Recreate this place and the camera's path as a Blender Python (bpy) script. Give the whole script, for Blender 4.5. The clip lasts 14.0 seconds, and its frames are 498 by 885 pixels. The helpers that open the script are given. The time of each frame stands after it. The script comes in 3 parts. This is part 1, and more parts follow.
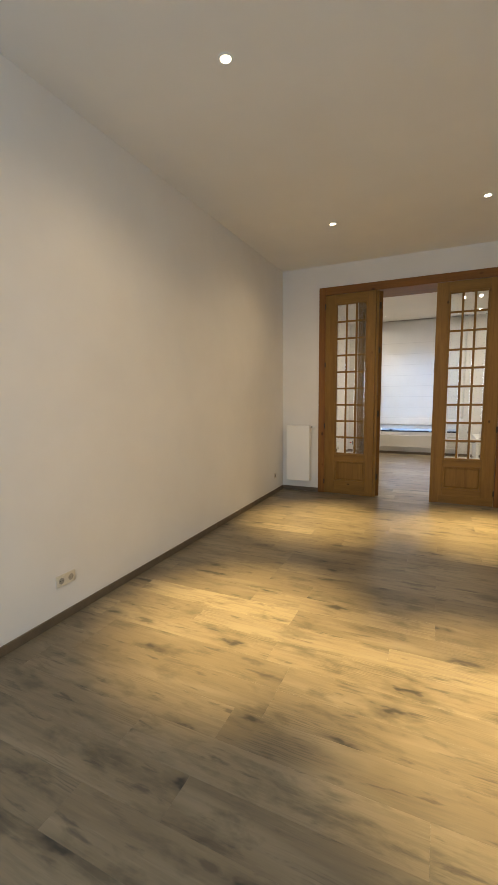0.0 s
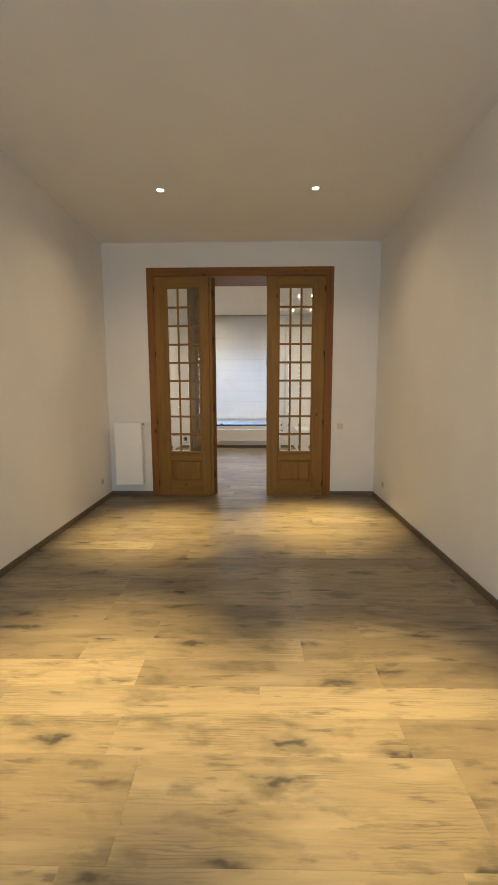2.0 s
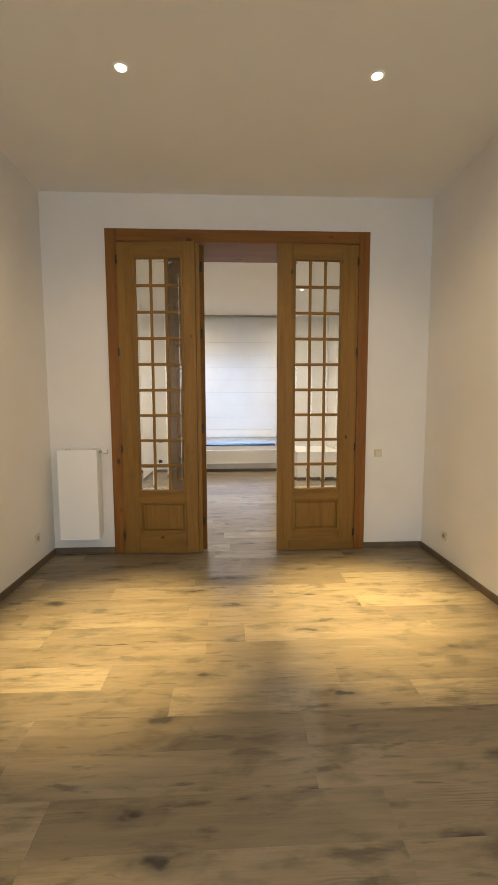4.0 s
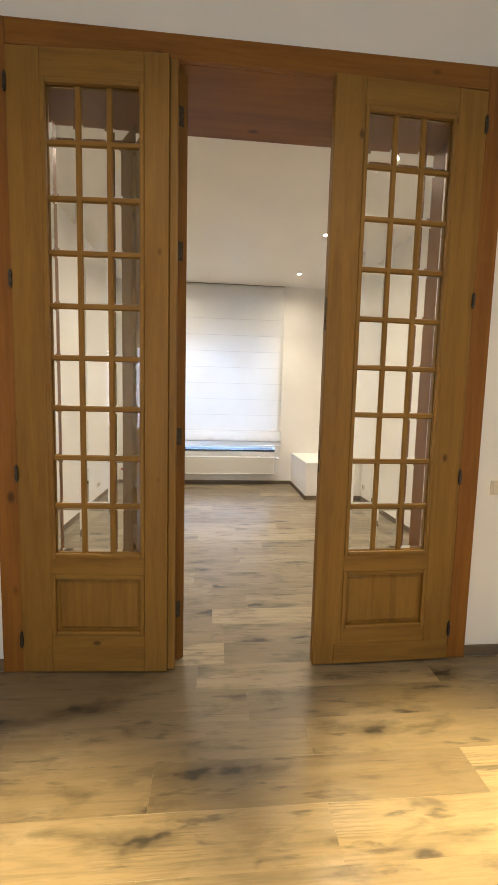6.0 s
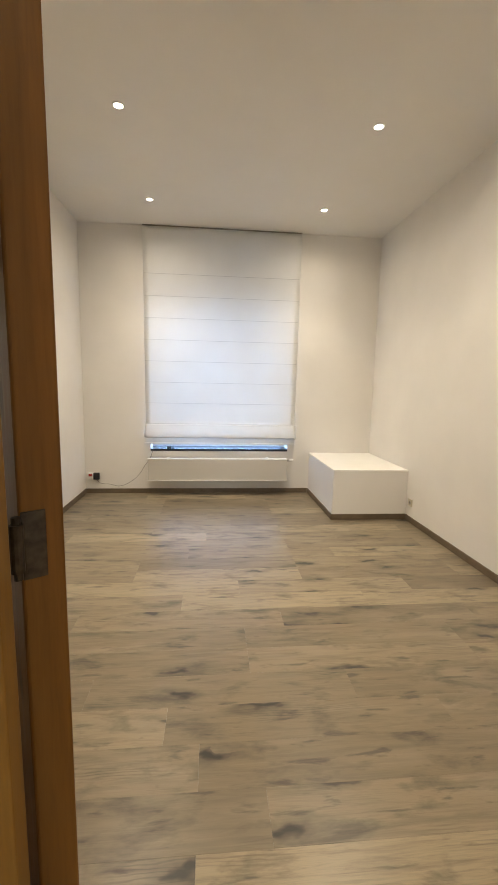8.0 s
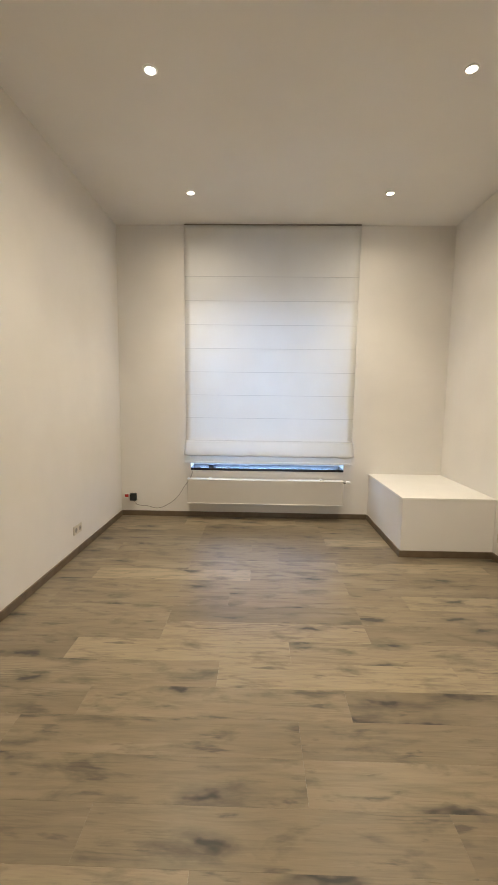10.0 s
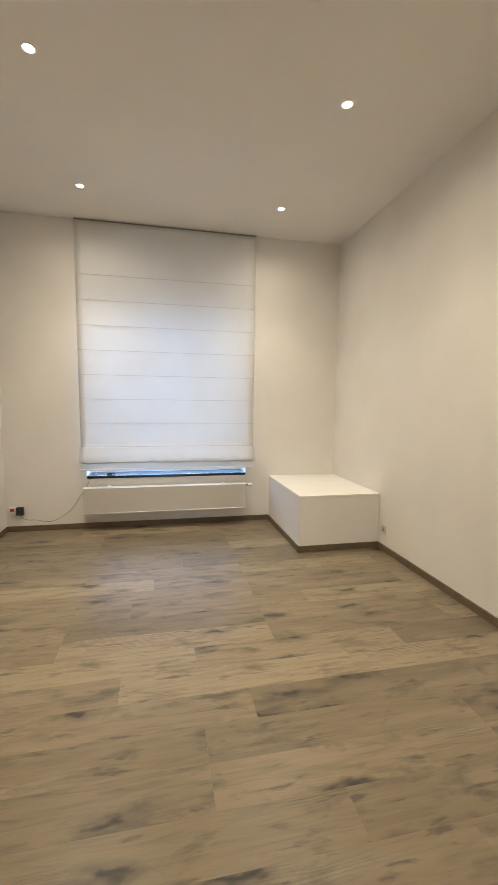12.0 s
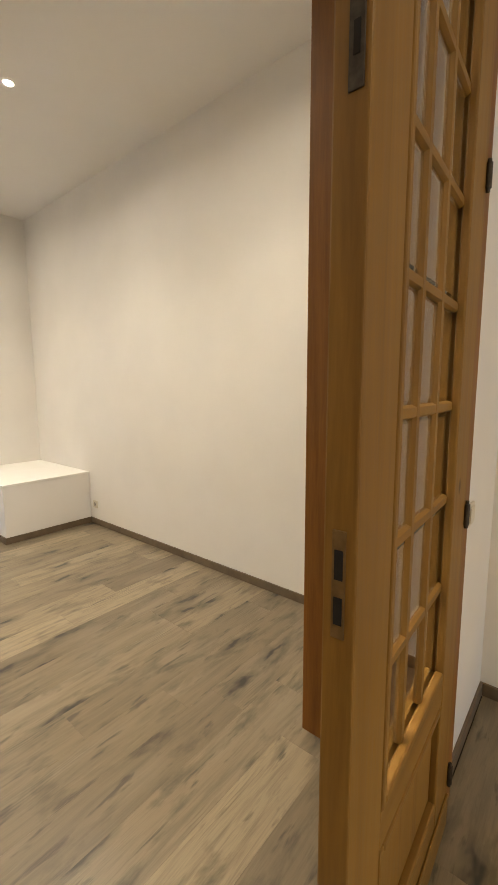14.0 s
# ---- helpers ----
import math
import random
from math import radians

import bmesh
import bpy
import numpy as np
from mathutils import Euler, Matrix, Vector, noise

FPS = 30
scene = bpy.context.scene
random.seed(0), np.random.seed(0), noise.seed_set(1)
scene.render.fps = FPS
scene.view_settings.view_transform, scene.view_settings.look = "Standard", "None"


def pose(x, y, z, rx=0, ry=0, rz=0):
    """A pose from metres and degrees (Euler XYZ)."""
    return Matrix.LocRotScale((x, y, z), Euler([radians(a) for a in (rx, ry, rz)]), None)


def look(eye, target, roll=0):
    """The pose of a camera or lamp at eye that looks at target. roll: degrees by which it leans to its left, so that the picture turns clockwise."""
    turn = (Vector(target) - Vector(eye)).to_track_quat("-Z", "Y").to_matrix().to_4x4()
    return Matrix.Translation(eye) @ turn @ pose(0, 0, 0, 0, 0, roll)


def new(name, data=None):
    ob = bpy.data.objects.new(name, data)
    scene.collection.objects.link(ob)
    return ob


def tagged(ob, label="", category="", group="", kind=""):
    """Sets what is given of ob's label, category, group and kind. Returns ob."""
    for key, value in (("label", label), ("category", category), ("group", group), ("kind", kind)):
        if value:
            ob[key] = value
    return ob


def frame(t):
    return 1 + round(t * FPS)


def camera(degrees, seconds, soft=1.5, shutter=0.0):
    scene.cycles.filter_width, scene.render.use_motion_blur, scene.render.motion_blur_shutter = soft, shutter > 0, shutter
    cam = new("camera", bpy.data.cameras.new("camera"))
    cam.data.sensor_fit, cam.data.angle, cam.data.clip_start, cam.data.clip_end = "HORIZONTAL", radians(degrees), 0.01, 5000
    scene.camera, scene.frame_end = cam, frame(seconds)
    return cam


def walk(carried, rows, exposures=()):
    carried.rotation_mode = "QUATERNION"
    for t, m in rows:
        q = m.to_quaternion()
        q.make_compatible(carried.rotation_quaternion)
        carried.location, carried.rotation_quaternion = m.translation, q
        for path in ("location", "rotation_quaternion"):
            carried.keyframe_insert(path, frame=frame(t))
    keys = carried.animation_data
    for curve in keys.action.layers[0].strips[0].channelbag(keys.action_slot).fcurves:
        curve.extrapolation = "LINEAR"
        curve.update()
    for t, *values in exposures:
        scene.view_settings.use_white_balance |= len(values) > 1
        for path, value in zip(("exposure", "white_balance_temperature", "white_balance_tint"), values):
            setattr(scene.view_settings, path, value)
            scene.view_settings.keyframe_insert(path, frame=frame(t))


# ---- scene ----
cam = camera(62.5, 14.0)
EXPOSURES = [(0, -0.08), (1.5, -0.14), (2.5, -0.14), (3.7, 0.15), (5.8, 0.29), (6.5, 0.62), (7.0, 0.53), (7.5, 0.36), (8.0, 0.12), (8.5, -0.02), (11, -0.04), (12.5, -0.06), (13.2, -0.05), (14, 0.22)]
PATH = [
    (0, (0.782, -6.374, 1.546), (-0.056, -4.572, 1.321), -0.6),
    (0.5, (0.728, -6.463, 1.538), (0.43, -4.497, 1.32), -0.9),
    (1, (0.695, -6.414, 1.523), (0.628, -4.428, 1.293), -0.4),
    (1.5, (0.669, -6.143, 1.5), (0.62, -4.161, 1.24), -0.1),
    (2, (0.543, -5.822, 1.515), (0.507, -3.839, 1.262), -0.2),
    (2.5, (0.415, -5.456, 1.548), (0.437, -3.466, 1.353), -0.3),
    (3, (0.335, -5.056, 1.588), (0.381, -3.066, 1.402), -0.3),
    (3.5, (0.26, -4.603, 1.552), (0.338, -2.613, 1.365), -0.4),
    (5.8, (0.153, -2.356, 1.434), (0.302, -0.37, 1.251), 1.3),
    (6, (0.118, -2.16, 1.452), (0.297, -0.178, 1.254), 1.4),
    (6.5, (0.089, -1.71, 1.47), (0.309, 0.266, 1.242), 1.5),
    (7, (0.125, -1.263, 1.446), (0.345, 0.711, 1.207), 1.4),
    (7.5, (0.146, -0.863, 1.449), (0.387, 1.105, 1.184), 1.3),
    (8, (0.174, -0.517, 1.474), (0.359, 1.455, 1.197), 1.2),
    (8.5, (0.238, -0.197, 1.468), (0.296, 1.784, 1.205), 1.2),
    (11, (0.15, 0.1, 1.483), (0.101, 2.089, 1.276), 0.7),
    (11.5, (0.177, 0.094, 1.474), (0.347, 2.077, 1.277), 0.7),
    (12, (0.203, 0.077, 1.47), (0.623, 2.023, 1.276), 0.7),
    (12.5, (0.261, 0.048, 1.449), (0.93, 1.923, 1.256), 1.0),
    (13, (0.302, -0.019, 1.482), (1.238, 1.734, 1.258), 0.7),
    (13.5, (0.234, -0.144, 1.497), (1.471, 1.406, 1.236), 0.2),
    (14, (0.151, -0.307, 1.445), (1.672, 0.965, 1.184), -0.3),
]
walk(cam, [(t, look(eye, aim, roll)) for t, eye, aim, roll in PATH], EXPOSURES)

# ---- plan, metres: y = 0 is the face of the door wall towards the first room ----
X0, X1, YB, Z1 = -1.562, 2.222, -8.6, 3.497         # first room
U0, U1, V0, V1, Z2 = -1.483, 2.388, 0.536, 5.0, 3.414   # second room
L0, L1, LZ = -0.88, 1.514, 3.053                  # clear size of the lined doorway
W0, W1, WZ0, WZ1 = -0.628, 1.222, 0.609, 3.203       # window opening

# ---- world and lights ----
world = bpy.data.worlds.new("world")
scene.world = world
world.use_nodes = True
wn = world.node_tree
sky = wn.nodes.new("ShaderNodeTexSky")
sky.sky_type, sky.sun_disc, sky.sun_elevation, sky.sun_rotation = "NISHITA", False, radians(6), radians(150)
wn.links.new(sky.outputs[0], wn.nodes["Background"].inputs[0])
wn.nodes["Background"].inputs[1].default_value = 0.1


def area_lamp(name, m, sx, sy, watts, colour):
    data = bpy.data.lights.new(name, "AREA")
    data.shape, data.size, data.size_y, data.energy, data.color = "RECTANGLE", sx, sy, watts, colour
    ob = new(name, data)
    ob.matrix_world = m
    return ob


def spot_lamp(x, y, z, watts, colour, degrees, blend, lean=(0, 0)):
    """A downlight's beam; lean: where on the floor its middle falls, as an offset in metres."""
    data = bpy.data.lights.new("downlight_lamp", "SPOT")
    data.energy, data.color, data.spot_size, data.spot_blend, data.shadow_soft_size = watts, colour, radians(degrees), blend, 0.03
    ob = new("downlight_lamp", data)
    ob.matrix_world = look((x, y, z), (x + lean[0], y + lean[1], 0))
    return ob


FIRST_ROW = [(-0.412, -1.467), (1.132, -1.467), (-0.425, -4.045), (1.065, -4.045)]
SECOND_ROW = [(-0.497, 2.761), (1.411, 2.761), (-0.496, 4.253), (1.407, 4.253), (-0.497, 1.326), (1.435, 1.326)]
# the swivel lamps of the first room each point a little their own way
BEAMS = [((-0.12, -0.05), 1400), ((0.08, 0.22), 1680), ((0.0, 0.1), 1620), ((0.06, -0.18), 1480)]
for (lx, ly), (lean, watts) in zip(FIRST_ROW, BEAMS):
    spot_lamp(lx, ly, Z1 - 0.022, watts, (1.0, 0.72, 0.295), 36.5, 1.0, lean)
    spot_lamp(lx, ly, Z1 - 0.024, 46, (1.0, 0.76, 0.45), 150, 1.0)
for lx, ly in SECOND_ROW:
    spot_lamp(lx, ly, Z2 - 0.022, 98, (1.0, 0.86, 0.66), 92 if ly > 4 else 102, 1.0)
    spot_lamp(lx, ly, Z2 - 0.024, 30, (1.0, 0.86, 0.66), 168, 1.0)
area_lamp("daylight_window", look((0.30, V1 + 0.32, 1.52), (0.30, 0, 1.5)), 1.8, 1.8, 108, (0.37, 0.59, 1.0))
area_lamp("daylight_back", look((0.3, YB - 0.15, 1.7), (0.3, -5.2, 0.0)), 1.55, 2.1, 90, (0.62, 0.81, 1.0))


# ---- materials ----
def nodes_of(name):
    m = bpy.data.materials.new(name)
    m.use_nodes = True
    return m, m.node_tree, m.node_tree.nodes["Principled BSDF"]


def node(tree, kind, **values):
    n = tree.nodes.new(kind)
    for key, value in values.items():
        n.inputs[key.replace("_", " ")].default_value = value
    return n


def mapped(tree, scale, offset=None):
    co = tree.nodes.new("ShaderNodeTexCoord")
    mp = tree.nodes.new("ShaderNodeMapping")
    mp.inputs["Scale"].default_value = scale
    source = co.outputs["Object"]
    if offset is not None:
        add = tree.nodes.new("ShaderNodeVectorMath")
        tree.links.new(source, add.inputs[0])
        tree.links.new(offset, add.inputs[1])
        source = add.outputs[0]
    tree.links.new(source, mp.inputs["Vector"])
    return mp.outputs[0]


def ramp(tree, source, stops):
    r = tree.nodes.new("ShaderNodeValToRGB")
    while len(r.color_ramp.elements) < len(stops):
        r.color_ramp.elements.new(0.5)
    for e, (p, c) in zip(r.color_ramp.elements, stops):
        e.position, e.color = p, (*c, 1) if len(c) == 3 else c
    tree.links.new(source, r.inputs[0])
    return r.outputs[0]


def mixed(tree, fac, a, b, blend="MIX"):
    n = tree.nodes.new("ShaderNodeMix")
    n.data_type, n.blend_type = "RGBA", blend
    for slot, value in ((0, fac), (6, a), (7, b)):
        if isinstance(value, (int, float)):
            n.inputs[slot].default_value = value
        elif isinstance(value, tuple):
            n.inputs[slot].default_value = (*value, 1)
        else:
            tree.links.new(value, n.inputs[slot])
    return n.outputs[2]


def bump(tree, bsdf, height, strength, distance=0.002):
    b = tree.nodes.new("ShaderNodeBump")
    b.inputs["Strength"].default_value, b.inputs["Distance"].default_value = strength, distance
    tree.links.new(height, b.inputs["Height"])
    tree.links.new(b.outputs[0], bsdf.inputs["Normal"])


def noise_of(tree, vector, scale, detail=4.0, rough=0.55, warp=0.0):
    n = node(tree, "ShaderNodeTexNoise", Scale=scale, Detail=detail, Roughness=rough, Distortion=warp)
    tree.links.new(vector, n.inputs["Vector"])
    return n.outputs[0]


def paint(name, colour, rough=0.6, relief=0.25, dirt=0.06):
    """Rolled wall paint: broad unevenness and a fine orange-peel relief."""
    m, t, b = nodes_of(name)
    v = mapped(t, (1, 1, 1))
    dark = tuple(c * (1 - dirt) for c in colour)
    t.links.new(ramp(t, noise_of(t, v, 1.7, 5), [(0.3, dark), (0.7, colour)]), b.inputs["Base Color"])
    b.inputs["Roughness"].default_value = rough
    bump(t, b, noise_of(t, v, 260, 3), relief, 0.0015)
    return m


def timber(name, light, mid, dark, axis, rough=0.5, gloss=0.3, knot=0.085):
    """Varnished softwood with its grain along one axis."""
    m, t, b = nodes_of(name)
    along = {0: (0.9, 14, 14), 1: (14, 0.9, 14), 2: (14, 14, 0.9)}[axis]
    info = t.nodes.new("ShaderNodeObjectInfo")
    sc = t.nodes.new("ShaderNodeVectorMath")
    sc.operation = "SCALE"
    sc.inputs[0].default_value = (7.3, 5.1, 9.7)
    t.links.new(info.outputs["Random"], sc.inputs["Scale"])
    v = mapped(t, along, sc.outputs[0])
    broad = noise_of(t, v, 1.0, 3, 0.5, 1.2)
    fine = noise_of(t, v, 9.0, 6, 0.65, 0.4)
    colour = ramp(t, broad, [(0.25, dark), (0.5, mid), (0.75, light)])
    colour = mixed(t, 0.35, colour, ramp(t, fine, [(0.3, dark), (0.65, light)]))
    knots = node(t, "ShaderNodeTexVoronoi", Scale=1.0)
    t.links.new(mapped(t, {0: (3.0, 5, 5), 1: (5, 3.0, 5), 2: (5, 5, 3.0)}[axis], sc.outputs[0]), knots.inputs["Vector"])
    spot = ramp(t, knots.outputs["Distance"], [(knot * 0.4, (0.8, 0.8, 0.8)), (knot, (0, 0, 0))])
    colour = mixed(t, spot, colour, tuple(c * 0.32 for c in dark))
    t.links.new(colour, b.inputs["Base Color"])
    t.links.new(ramp(t, fine, [(0.2, (rough - 0.08,) * 3), (0.8, (rough + 0.1,) * 3)]), b.inputs["Roughness"])
    b.inputs["Specular IOR Level"].default_value = gloss
    bump(t, b, fine, 0.12, 0.001)
    return m


def laminate(name):
    """Greyed oak boards, each with its own tone, fine grain, smoky clouds, knots with a halo and some flame figure."""
    m, t, b = nodes_of(name)
    info = t.nodes.new("ShaderNodeObjectInfo")
    sc = t.nodes.new("ShaderNodeVectorMath")
    sc.operation = "SCALE"
    sc.inputs[0].default_value = (37.3, 53.1, 0.0)
    t.links.new(info.outputs["Random"], sc.inputs["Scale"])
    off = sc.outputs[0]
    base = ramp(t, info.outputs["Random"], [(0.0, (0.165, 0.131, 0.088)), (0.4, (0.203, 0.163, 0.109)), (0.8, (0.24, 0.194, 0.13)), (1.0, (0.32, 0.26, 0.172))])
    grain = noise_of(t, mapped(t, (1.5, 17, 1), off), 2.0, 8, 0.62, 0.6)
    colour = mixed(t, ramp(t, grain, [(0.34, (0.5,) * 3), (0.54, (0.0,) * 3)]), base, (0.118, 0.096, 0.07))
    hair = noise_of(t, mapped(t, (4, 120, 1), off), 2.0, 4, 0.6, 0.2)
    colour = mixed(t, ramp(t, hair, [(0.33, (0.2,) * 3), (0.5, (0.0,) * 3)]), colour, (0.088, 0.076, 0.06))
    pale = noise_of(t, mapped(t, (0.9, 5, 1), off), 1.3, 3, 0.5, 0.3)
    colour = mixed(t, ramp(t, pale, [(0.52, (0.0,) * 3), (0.72, (0.55,) * 3)]), colour, (0.29, 0.245, 0.175))
    # flame figure, only in patches
    wave = node(t, "ShaderNodeTexWave", Scale=3.2, Distortion=9.0, Detail=3.0, Detail_Scale=1.1)
    wave.bands_direction = "Y"
    t.links.new(mapped(t, (1.1, 7.5, 1), off), wave.inputs["Vector"])
    where = ramp(t, noise_of(t, mapped(t, (1.3, 4.5, 1), off), 1.1, 2), [(0.56, (0.0,) * 3), (0.68, (0.5,) * 3)])
    lines = mixed(t, 1.0, where, ramp(t, wave.outputs[0], [(0.0, (1.0,) * 3), (0.45, (0.0,) * 3)]), "MULTIPLY")
    colour = mixed(t, lines, colour, (0.068, 0.058, 0.044))
    # smoky clouds
    smoke = noise_of(t, mapped(t, (2.3, 6.5, 1), off), 1.3, 5, 0.6, 0.3)
    colour = mixed(t, ramp(t, smoke, [(0.525, (0.0,) * 3), (0.68, (0.72,) * 3)]), colour, (0.074, 0.063, 0.045))
    crack = noise_of(t, mapped(t, (3.0, 15, 1), off), 1.4, 4, 0.55, 0.3)
    colour = mixed(t, ramp(t, crack, [(0.60, (0.0,) * 3), (0.69, (0.62,) * 3)]), colour, (0.05, 0.045, 0.038))
    light = noise_of(t, mapped(t, (3.0, 60, 1), off), 1.4, 5, 0.65, 0.3)
    colour = mixed(t, ramp(t, light, [(0.56, (0.0,) * 3), (0.72, (0.2,) * 3)]), colour, (0.33, 0.28, 0.2))
    # knots in some cells
    warped = t.nodes.new("ShaderNodeVectorMath")
    warp = node(t, "ShaderNodeTexNoise", Scale=9.0, Detail=2.0)
    t.links.new(mapped(t, (1, 2, 1), off), warp.inputs["Vector"])
    warped.operation = "MULTIPLY_ADD"
    t.links.new(warp.outputs[1], warped.inputs[0])
    warped.inputs[1].default_value = (0.5, 0.5, 0.0)
    t.links.new(mapped(t, (1.7, 5.2, 1), off), warped.inputs[2])
    cell = node(t, "ShaderNodeTexVoronoi", Scale=1.0)
    cell.voronoi_dimensions = "2D"
    t.links.new(warped.outputs[0], cell.inputs["Vector"])
    chosen = ramp(t, cell.outputs["Color"], [(0.52, (0.0,) * 3), (0.64, (1.0,) * 3)])
    halo = mixed(t, 1.0, chosen, ramp(t, cell.outputs["Distance"], [(0.04, (0.7,) * 3), (0.30, (0.0,) * 3)]), "MULTIPLY")
    colour = mixed(t, halo, colour, (0.068, 0.058, 0.043))
    core = mixed(t, 1.0, chosen, ramp(t, cell.outputs["Distance"], [(0.045, (0.9,) * 3), (0.13, (0.0,) * 3)]), "MULTIPLY")
    colour = mixed(t, core, colour, (0.033, 0.031, 0.029))
    t.links.new(colour, b.inputs["Base Color"])
    t.links.new(ramp(t, grain, [(0.2, (0.38,) * 3), (0.8, (0.26,) * 3)]), b.inputs["Roughness"])
    b.inputs["Specular IOR Level"].default_value = 0.36
    bump(t, b, hair, 0.18, 0.0008)
    return m


def plain(name, colour, rough=0.4, metal=0.0, wear=0.08, scale=30):
    m, t, b = nodes_of(name)
    v = mapped(t, (1, 1, 1))
    n = noise_of(t, v, scale, 4)
    t.links.new(ramp(t, n, [(0.3, tuple(c * (1 - wear) for c in colour)), (0.7, colour)]), b.inputs["Base Color"])
    t.links.new(ramp(t, n, [(0.3, (min(1, rough + 0.08),) * 3), (0.7, (rough,) * 3)]), b.inputs["Roughness"])
    b.inputs["Metallic"].default_value = metal
    return m


def cloth(name, through_light=0.21):
    """Thin woven blind fabric that lets part of the daylight through."""
    m, t, b = nodes_of(name)
    v = mapped(t, (1, 1, 1))
    weave = noise_of(t, mapped(t, (90, 90, 420)), 2.0, 3)
    blotch = noise_of(t, v, 2.2, 4)
    colour = mixed(t, ramp(t, weave, [(0.3, (0.3,) * 3), (0.7, (0.0,) * 3)]), ramp(t, blotch, [(0.3, (0.83, 0.82, 0.795)), (0.7, (0.88, 0.875, 0.855))]), (0.62, 0.61, 0.585))
    diff, tran, mix = t.nodes.new("ShaderNodeBsdfDiffuse"), t.nodes.new("ShaderNodeBsdfTranslucent"), t.nodes.new("ShaderNodeMixShader")
    t.links.new(colour, diff.inputs[0])
    t.links.new(colour, tran.inputs[0])
    mix.inputs[0].default_value = through_light
    t.links.new(diff.outputs[0], mix.inputs[1])
    t.links.new(tran.outputs[0], mix.inputs[2])
    t.links.new(mix.outputs[0], t.nodes["Material Output"].inputs["Surface"])
    return m


def glowing(name, colour, strength):
    m, t, b = nodes_of(name)
    b.inputs["Base Color"].default_value = (0.8, 0.8, 0.8, 1)
    b.inputs["Emission Color"].default_value = (*colour, 1)
    b.inputs["Emission Strength"].default_value = strength
    return m


def clear_glass(name):
    m, t, b = nodes_of(name)
    b.inputs["Base Color"].default_value = (0.97, 0.985, 0.975, 1)
    b.inputs["Roughness"].default_value = 0.0
    b.inputs["IOR"].default_value = 1.48
    b.inputs["Transmission Weight"].default_value = 1.0
    return m


WALL = paint("wall_paint", (0.80, 0.775, 0.735))
CEIL = paint("ceiling_paint", (0.80, 0.78, 0.745), 0.75, 0.15, 0.04)
FLOOR = laminate("greyed_oak_laminate")
SUB = plain("underlay", (0.05, 0.045, 0.04), 0.8)
SKIRT = plain("skirting_foil", (0.155, 0.114, 0.073), 0.45, 0, 0.25, 12)
LEAF_V = timber("door_pine_upright", (0.27, 0.148, 0.031), (0.22, 0.114, 0.022), (0.15, 0.071, 0.012), 2)
LEAF_H = timber("door_pine_level", (0.27, 0.148, 0.031), (0.22, 0.114, 0.022), (0.15, 0.071, 0.012), 0)
FRAME_V = timber("frame_pine_upright", (0.265, 0.113, 0.020), (0.21, 0.084, 0.013), (0.145, 0.051, 0.008), 2, 0.45, 0.3, 0.12)
FRAME_H = timber("frame_pine_level", (0.265, 0.113, 0.020), (0.21, 0.084, 0.013), (0.145, 0.051, 0.008), 0, 0.45, 0.3, 0.12)
# Darker pine, only for the hinge-side stile of the folded leaf.
DARK_V = timber("dark_pine_upright", (0.20, 0.092, 0.018), (0.155, 0.068, 0.012), (0.105, 0.042, 0.007), 2, 0.45, 0.3, 0.12)
GLASS = clear_glass("bevelled_glass")
IRON = plain("aged_iron", (0.09, 0.075, 0.06), 0.5, 0.8, 0.5, 60)
BRASS = plain("dull_brass", (0.26, 0.165, 0.07), 0.5, 0.7, 0.35, 40)
# Near-black for the shade inside slots and contact holes, which are solid pieces.
HOLE = plain("hole_shade", (0.012, 0.01, 0.008), 0.9)
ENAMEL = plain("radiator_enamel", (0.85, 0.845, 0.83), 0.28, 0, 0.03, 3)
# Duller enamel: the weaker light on the low radiator's front is in its colour.
ENAMEL_SHADED = plain("radiator_enamel_shaded", (0.57, 0.545, 0.50), 0.32, 0, 0.03, 3)
PLASTIC = plain("cream_plastic", (0.66, 0.60, 0.49), 0.35, 0, 0.05, 8)
WHITE_PLASTIC = plain("white_plastic", (0.78, 0.77, 0.74), 0.3, 0, 0.04, 8)
BLACK = plain("black_plastic", (0.018, 0.018, 0.02), 0.4, 0, 0.2, 20)
RED = plain("red_print", (0.45, 0.04, 0.03), 0.4)
BOXTOP = plain("white_laminate_top", (0.84, 0.83, 0.80), 0.3, 0, 0.03, 4)
BOXSIDE = paint("white_box_panel", (0.79, 0.775, 0.75), 0.5, 0.1, 0.04)
CLOTH = cloth("blind_fabric")
TUCK = cloth("doubled_blind_fabric", 0.2)
THREAD = plain("seam_thread", (0.64, 0.63, 0.62), 0.8)
STONE = plain("dark_sill_stone", (0.03, 0.034, 0.042), 0.12, 0, 0.4, 45)
PVC = plain("window_frame_white", (0.72, 0.73, 0.74), 0.35, 0, 0.05, 6)
CHROME = plain("chrome", (0.62, 0.62, 0.62), 0.18, 1.0, 0.1, 30)
BULB = glowing("bulb_glow", (1.0, 0.86, 0.62), 40)
BULB_COOL = glowing("bulb_glow_neutral", (1.0, 0.92, 0.78), 40)


# ---- mesh helpers ----
def block(bm, x0, x1, y0, y1, z0, z1, soft=0.0):
    """A box added to bm, its edges rounded by soft metres."""
    made = bmesh.ops.create_cube(bm, size=1)["verts"]
    for v in made:
        v.co = ((x0 + x1) / 2 + v.co.x * (x1 - x0), (y0 + y1) / 2 + v.co.y * (y1 - y0), (z0 + z1) / 2 + v.co.z * (z1 - z0))
    if soft:
        edges = list({e for v in made for e in v.link_edges})
        bmesh.ops.bevel(bm, geom=edges, offset=soft, segments=2, affect="EDGES", profile=0.5)
    return bm


